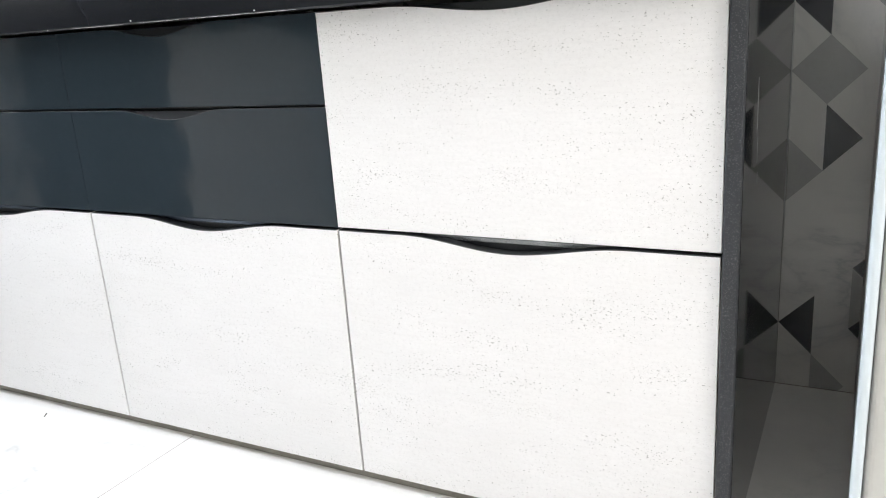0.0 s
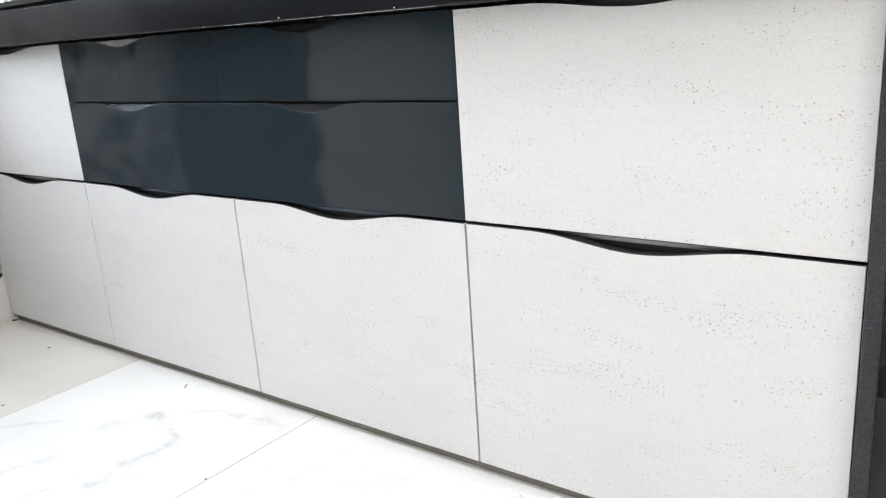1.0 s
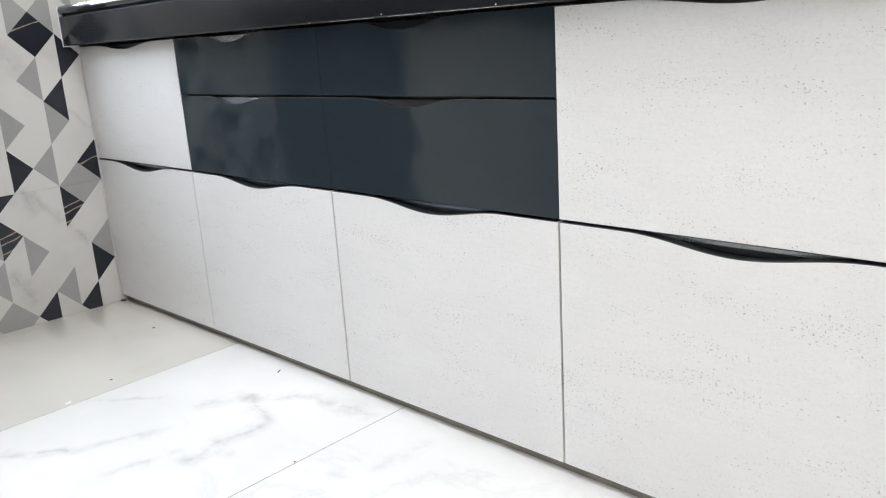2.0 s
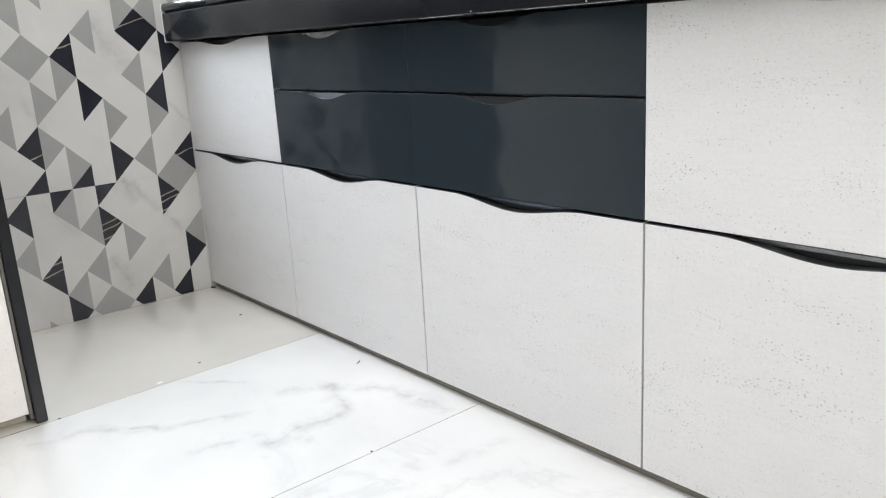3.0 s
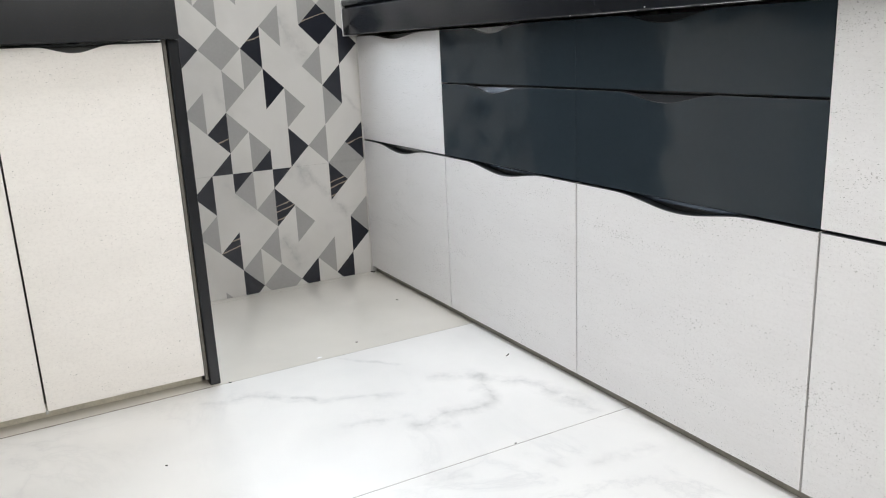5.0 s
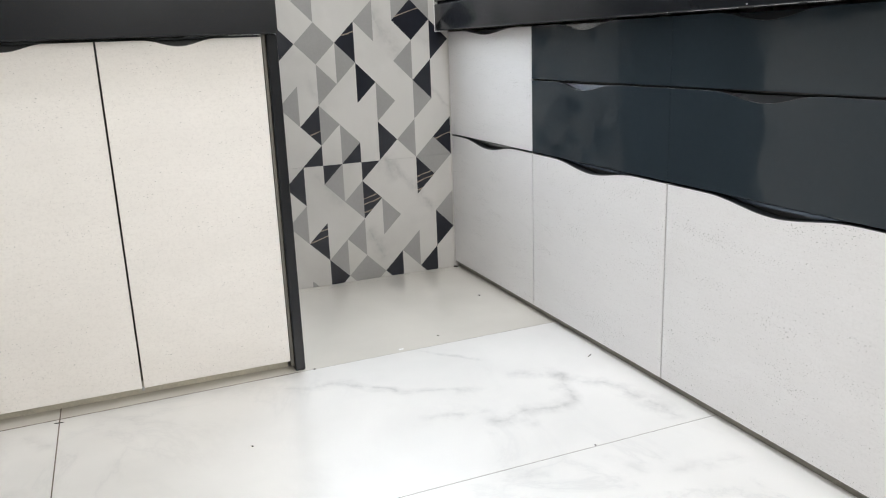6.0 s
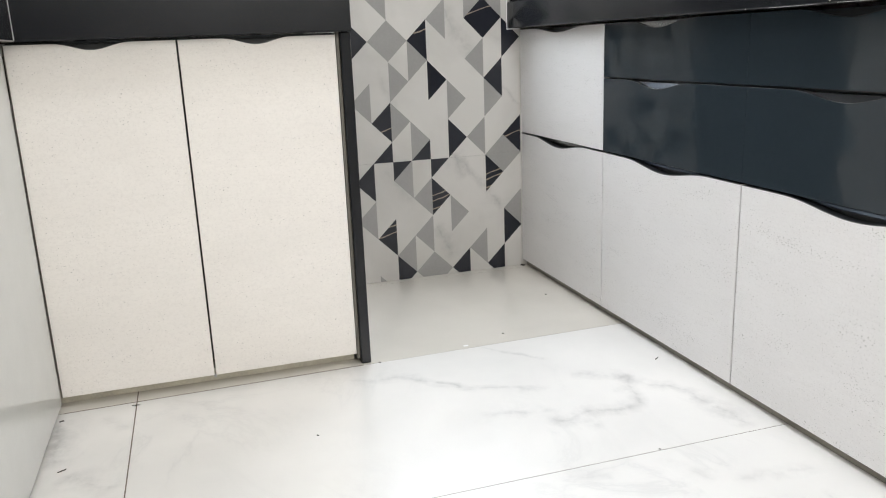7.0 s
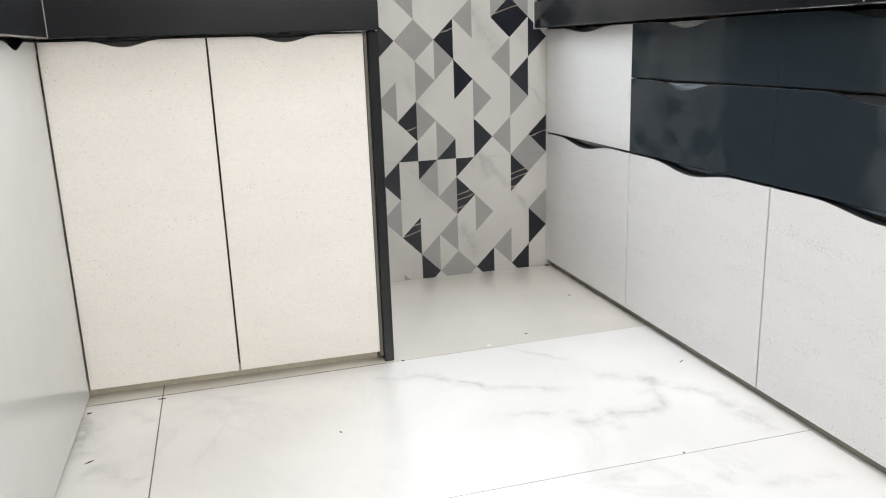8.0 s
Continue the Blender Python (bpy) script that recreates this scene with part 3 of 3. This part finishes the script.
crumb(0.326, -0.068, 0.006, 0.003, 30, DIRT, "small dark crumb on the niche floor")
crumb(0.949, -0.838, 0.004, 0.003, 0, DIRT, "tiny dark crumb on the marble floor")
crumb(0.640, -0.642, 0.005, 0.004, 20, DIRT, "small dark crumb beside the granite panel")
crumb(0.619, -0.419, 0.012, 0.006, 80, CHALK, "white fleck of dried grout on the joint", 0.001)
crumb(0.690, -1.327, 0.009, 0.004, 100, DIRT, "dirt crumb in the corner of the cabinets")
crumb(1.234, -0.262, 0.0035, 0.0025, 15, DIRT, "small dark crumb on the floor joint")

# dark sliver standing in for the shade of the corner gap
crumb(0.009, -0.004, 0.014, 0.007, 25, DIRT, "dark sliver put in for the shaded corner gap", 0.004)
crumb(1.752, -0.030, 0.050, 0.004, -24, CHALK, "curled white scrap of film on the floor", 0.003)
crumb(1.815, -0.022, 0.016, 0.008, 10, CHALK, "white dust fleck beside the plinth", 0.002)

# ---------------------------------------------------------------- floor tiles
TILE_X, TILE_Y, JX, JY = 0.605, 1.200, 0.632, -1.183


def joint_x(i, y):
    """The joint by the cream cabinet was laid slightly askew."""
    return 0.627 - 0.0185 * y if i == 0 else JX + i * TILE_X


def floor_tile(corners, mat):
    """One tile between four corners, with a small arris."""
    bm = bmesh.new()
    cx, cy = sum(x for x, y in corners) / 4, sum(y for x, y in corners) / 4
    rings = [[bm.verts.new((x + 0.0008 * f * (1 if x < cx else -1), y + 0.0008 * f * (1 if y < cy else -1), z)) for x, y in corners]
             for f, z in ((0.0, -0.010), (0.0, -0.0008), (0.6, 0.0))]
    for lower, upper in zip(rings, rings[1:]):
        for k in range(4):
            bm.faces.new((lower[k], lower[(k + 1) % 4], upper[(k + 1) % 4], upper[k]))
    bm.faces.new(rings[-1])
    bmesh.ops.recalc_face_normals(bm, faces=bm.faces[:])
    return part("tile", bm, mat, floor)


for i in range(-2, 6):
    for j in range(-1, 2):
        y0, y1 = max(JY + j * TILE_Y, FRONT_Y + 0.001), min(JY + (j + 1) * TILE_Y, BACK_Y)
        if y1 - y0 < 0.02 or joint_x(i + 1, y0) < 0.02 or joint_x(i, y0) > ROOM_X + 0.1:
            continue
        y0, y1 = y0 + 0.0009, y1 - 0.0009
        gap = 0.0006
        corners = [(min(max(joint_x(i + side, y) + (gap if side == 0 else -gap), -0.008), ROOM_X + 0.14), y)
                   for side, y in ((0, y0), (1, y0), (1, y1), (0, y1))]
        floor_tile(corners, MARBLE_CREAM if i < 0 else MARBLE)

# dark dirt pressed into the joint along the cream cabinet
rng = random.Random(5)
bm = bmesh.new()
rail = []
for k in range(41):
    y = -1.328 + 0.648 * k / 40
    w = 0.0008 + 0.0007 * rng.random()
    rail.append([bm.verts.new((joint_x(0, y) + side * w, y, 0.0003)) for side in (-1, 1)])
for (a, c), (d, e) in zip(rail, rail[1:]):
    bm.faces.new((a, c, e, d))
out = bmesh.ops.extrude_face_region(bm, geom=bm.faces[:])
for v in out["geom"]:
    if isinstance(v, bmesh.types.BMVert):
        v.co.z -= 0.002
bmesh.ops.recalc_face_normals(bm, faces=bm.faces[:])
tagged(part("joint_dirt", bm, FLOOR_GROUT), "dark dirt line in the joint before the cream cabinet", "dirt")

# ---------------------------------------------------------------- patterned wall tiles
STEP_U, STEP_V, V0 = 0.0605, 0.0598, 0.0205


def clip(poly, axis, limit, keep_above):
    out = []
    for k, p in enumerate(poly):
        q = poly[(k + 1) % len(poly)]
        pin = (p[axis] >= limit) == keep_above
        qin = (q[axis] >= limit) == keep_above
        if pin:
            out.append(p)
        if pin != qin:
            s = (limit - p[axis]) / (q[axis] - p[axis])
            out.append((p[0] + s * (q[0] - p[0]), p[1] + s * (q[1] - p[1])))
    return out


def pattern_tile(parent, m, u0, u1, v0, v1, colour, thick=0.009):
    """One glazed tile printed with triangles. Lattice: strips of STEP_U, rows of STEP_V; colour(strip, row) gives 0 white, 1 grey, 2 black."""
    g = 0.0005
    u0, u1, v0, v1 = u0 + g, u1 - g, v0 + g / 2, v1 - g / 2
    bm = bmesh.new()
    for s in range(math.floor(u0 / STEP_U), math.ceil(u1 / STEP_U)):
        for r in range(math.floor((v0 - V0) / STEP_V) - 1, math.ceil((v1 - V0) / STEP_V) + 2):
            lo, mid, hi = (V0 + STEP_V * k for k in (r - 1, r, r + 1))
            a, c = s * STEP_U, (s + 1) * STEP_U
            poly = [(a, lo), (a, hi), (c, mid)] if (s + r) % 2 else [(c, lo), (c, hi), (a, mid)]
            for axis, limit, above in ((0, u0, True), (0, u1, False), (1, v0, True), (1, v1, False)):
                poly = clip(poly, axis, limit, above) if poly else poly
            if len(poly) < 3:
                continue
            area = sum(p[0] * q[1] - q[0] * p[1] for p, q in zip(poly, poly[1:] + poly[:1]))
            if abs(area) < 1e-7:
                continue
            f = bm.faces.new([bm.verts.new((u, 0, v)) for u, v in poly])
            f.material_index = colour(s, r, (v0 + v1) / 2)
    for p, q in (((u0, v0), (u1, v0)), ((u1, v0), (u1, v1)), ((u1, v1), (u0, v1)), ((u0, v1), (u0, v0))):
        bm.faces.new([bm.verts.new(c) for c in ((p[0], 0, p[1]), (q[0], 0, q[1]), (q[0], thick, q[1]), (p[0], thick, p[1]))])
    bm.transform(m)
    bm.normal_update()
    return part("tile", bm, [PRINT_WHITE, PRINT_GREY, PRINT_BLACK, PRINT_VEINED], parent)


# rows of the print in the corner niche, strip by strip from the corner
GREY = {0: (3, 6), 1: (6, 9, 14), 2: (1, 7, 11, 14), 3: (3, 9), 4: (0, 13), 5: (0, 2, 4, 7, 11), 6: (1, 5, 8, 10, 12), 7: (-1, 12, 14), 8: (3, 9)}
BLACK = {0: (2, 7, 12), 1: (0, 5, 10, 13), 2: (13,), 3: (0, 7), 4: (4, 10), 5: (12,), 6: (0,), 7: (2, 8), 8: (5, 12)}
VEINED = {(0, 7), (1, 5), (1, 13), (2, 13), (4, 4), (5, 12), (7, 2), (7, 8)}
JOINT_V = 0.378


def niche_colour(s, r, middle):
    if s < 0 and middle < 0.9:
        return 0
    if r > 14 or s > 8 or s < 0:
        s, r = (s * 4 + 3) % 9, r % 13 + 1
    if r == 6 and s in (5, 7):
        return 2 if middle > JOINT_V else 0
    if r == 6 and s in (4, 6):
        return 2 if middle < JOINT_V else 0
    if (s, r) in VEINED:
        return 3
    return 2 if r in BLACK.get(s, ()) else 1 if r in GREY.get(s, ()) else 0


# on the west wall the strips count from the cabinet corner towards -y
WEST = Matrix(((0, -1, 0, -0.0005), (-1, 0, 0, -0.0035), (0, 0, 1, 0), (0, 0, 0, 1)))
tile_w = STEP_U * 10
for k in range(-1, 4):
    for v0, v1 in ((0.0, JOINT_V), (JOINT_V, 0.898), (0.976, 1.55)):
        if v0 > 0.9 and k in (0, 1):
            continue
        lo, hi = k * tile_w, (k + 1) * tile_w
        lo, hi = max(lo, -BACK_Y - 0.002), min(hi, 1.90)
        if k < 0 and v1 < 0.9:
            hi, lo = min(hi, 0.0), max(lo, -0.05)
            if hi - lo < 0.01:
                continue
        pattern_tile(west, WEST, lo, hi, v0 + (0.0003 if v0 == 0 else 0), v1, niche_colour)

# the back wall of the narrow recess by the refrigerator and over the counter
N_GREY = {0: (7, 10), 1: (0, 10), 2: (3, 12), 3: (1, 6), -1: (4, 9), -2: (2, 8)}
N_BLACK = {0: (2, 12), 1: (8,), 2: (2, 4), 3: (9,), -1: (7, 12), -2: (5, 11)}


def recess_colour(s, r, middle):
    if r > 13 or s > 3 or s < -2:
        s, r = (s * 3) % 6 - 2, r % 12
    return 2 if r in N_BLACK.get(s, ()) else 1 if r in N_GREY.get(s, ()) else 0


NORTH = Matrix(((1, 0, 0, X4 + 0.0198), (0, 1, 0, BACK_Y), (0, 0, 1, -0.010), (0, 0, 0, 1)))
for k in range(-4, 2):
    for v0, v1 in ((0.0104, 0.99), (0.99, 1.55)):
        if k < 0 and v1 < 0.9:
            continue
        lo, hi = max(k * tile_w, -2.21), min((k + 1) * tile_w, 1.2)
        if v0 < 0.5 and k > 1:
            continue
        pattern_tile(north, NORTH, lo, hi, v0, v1, recess_colour)
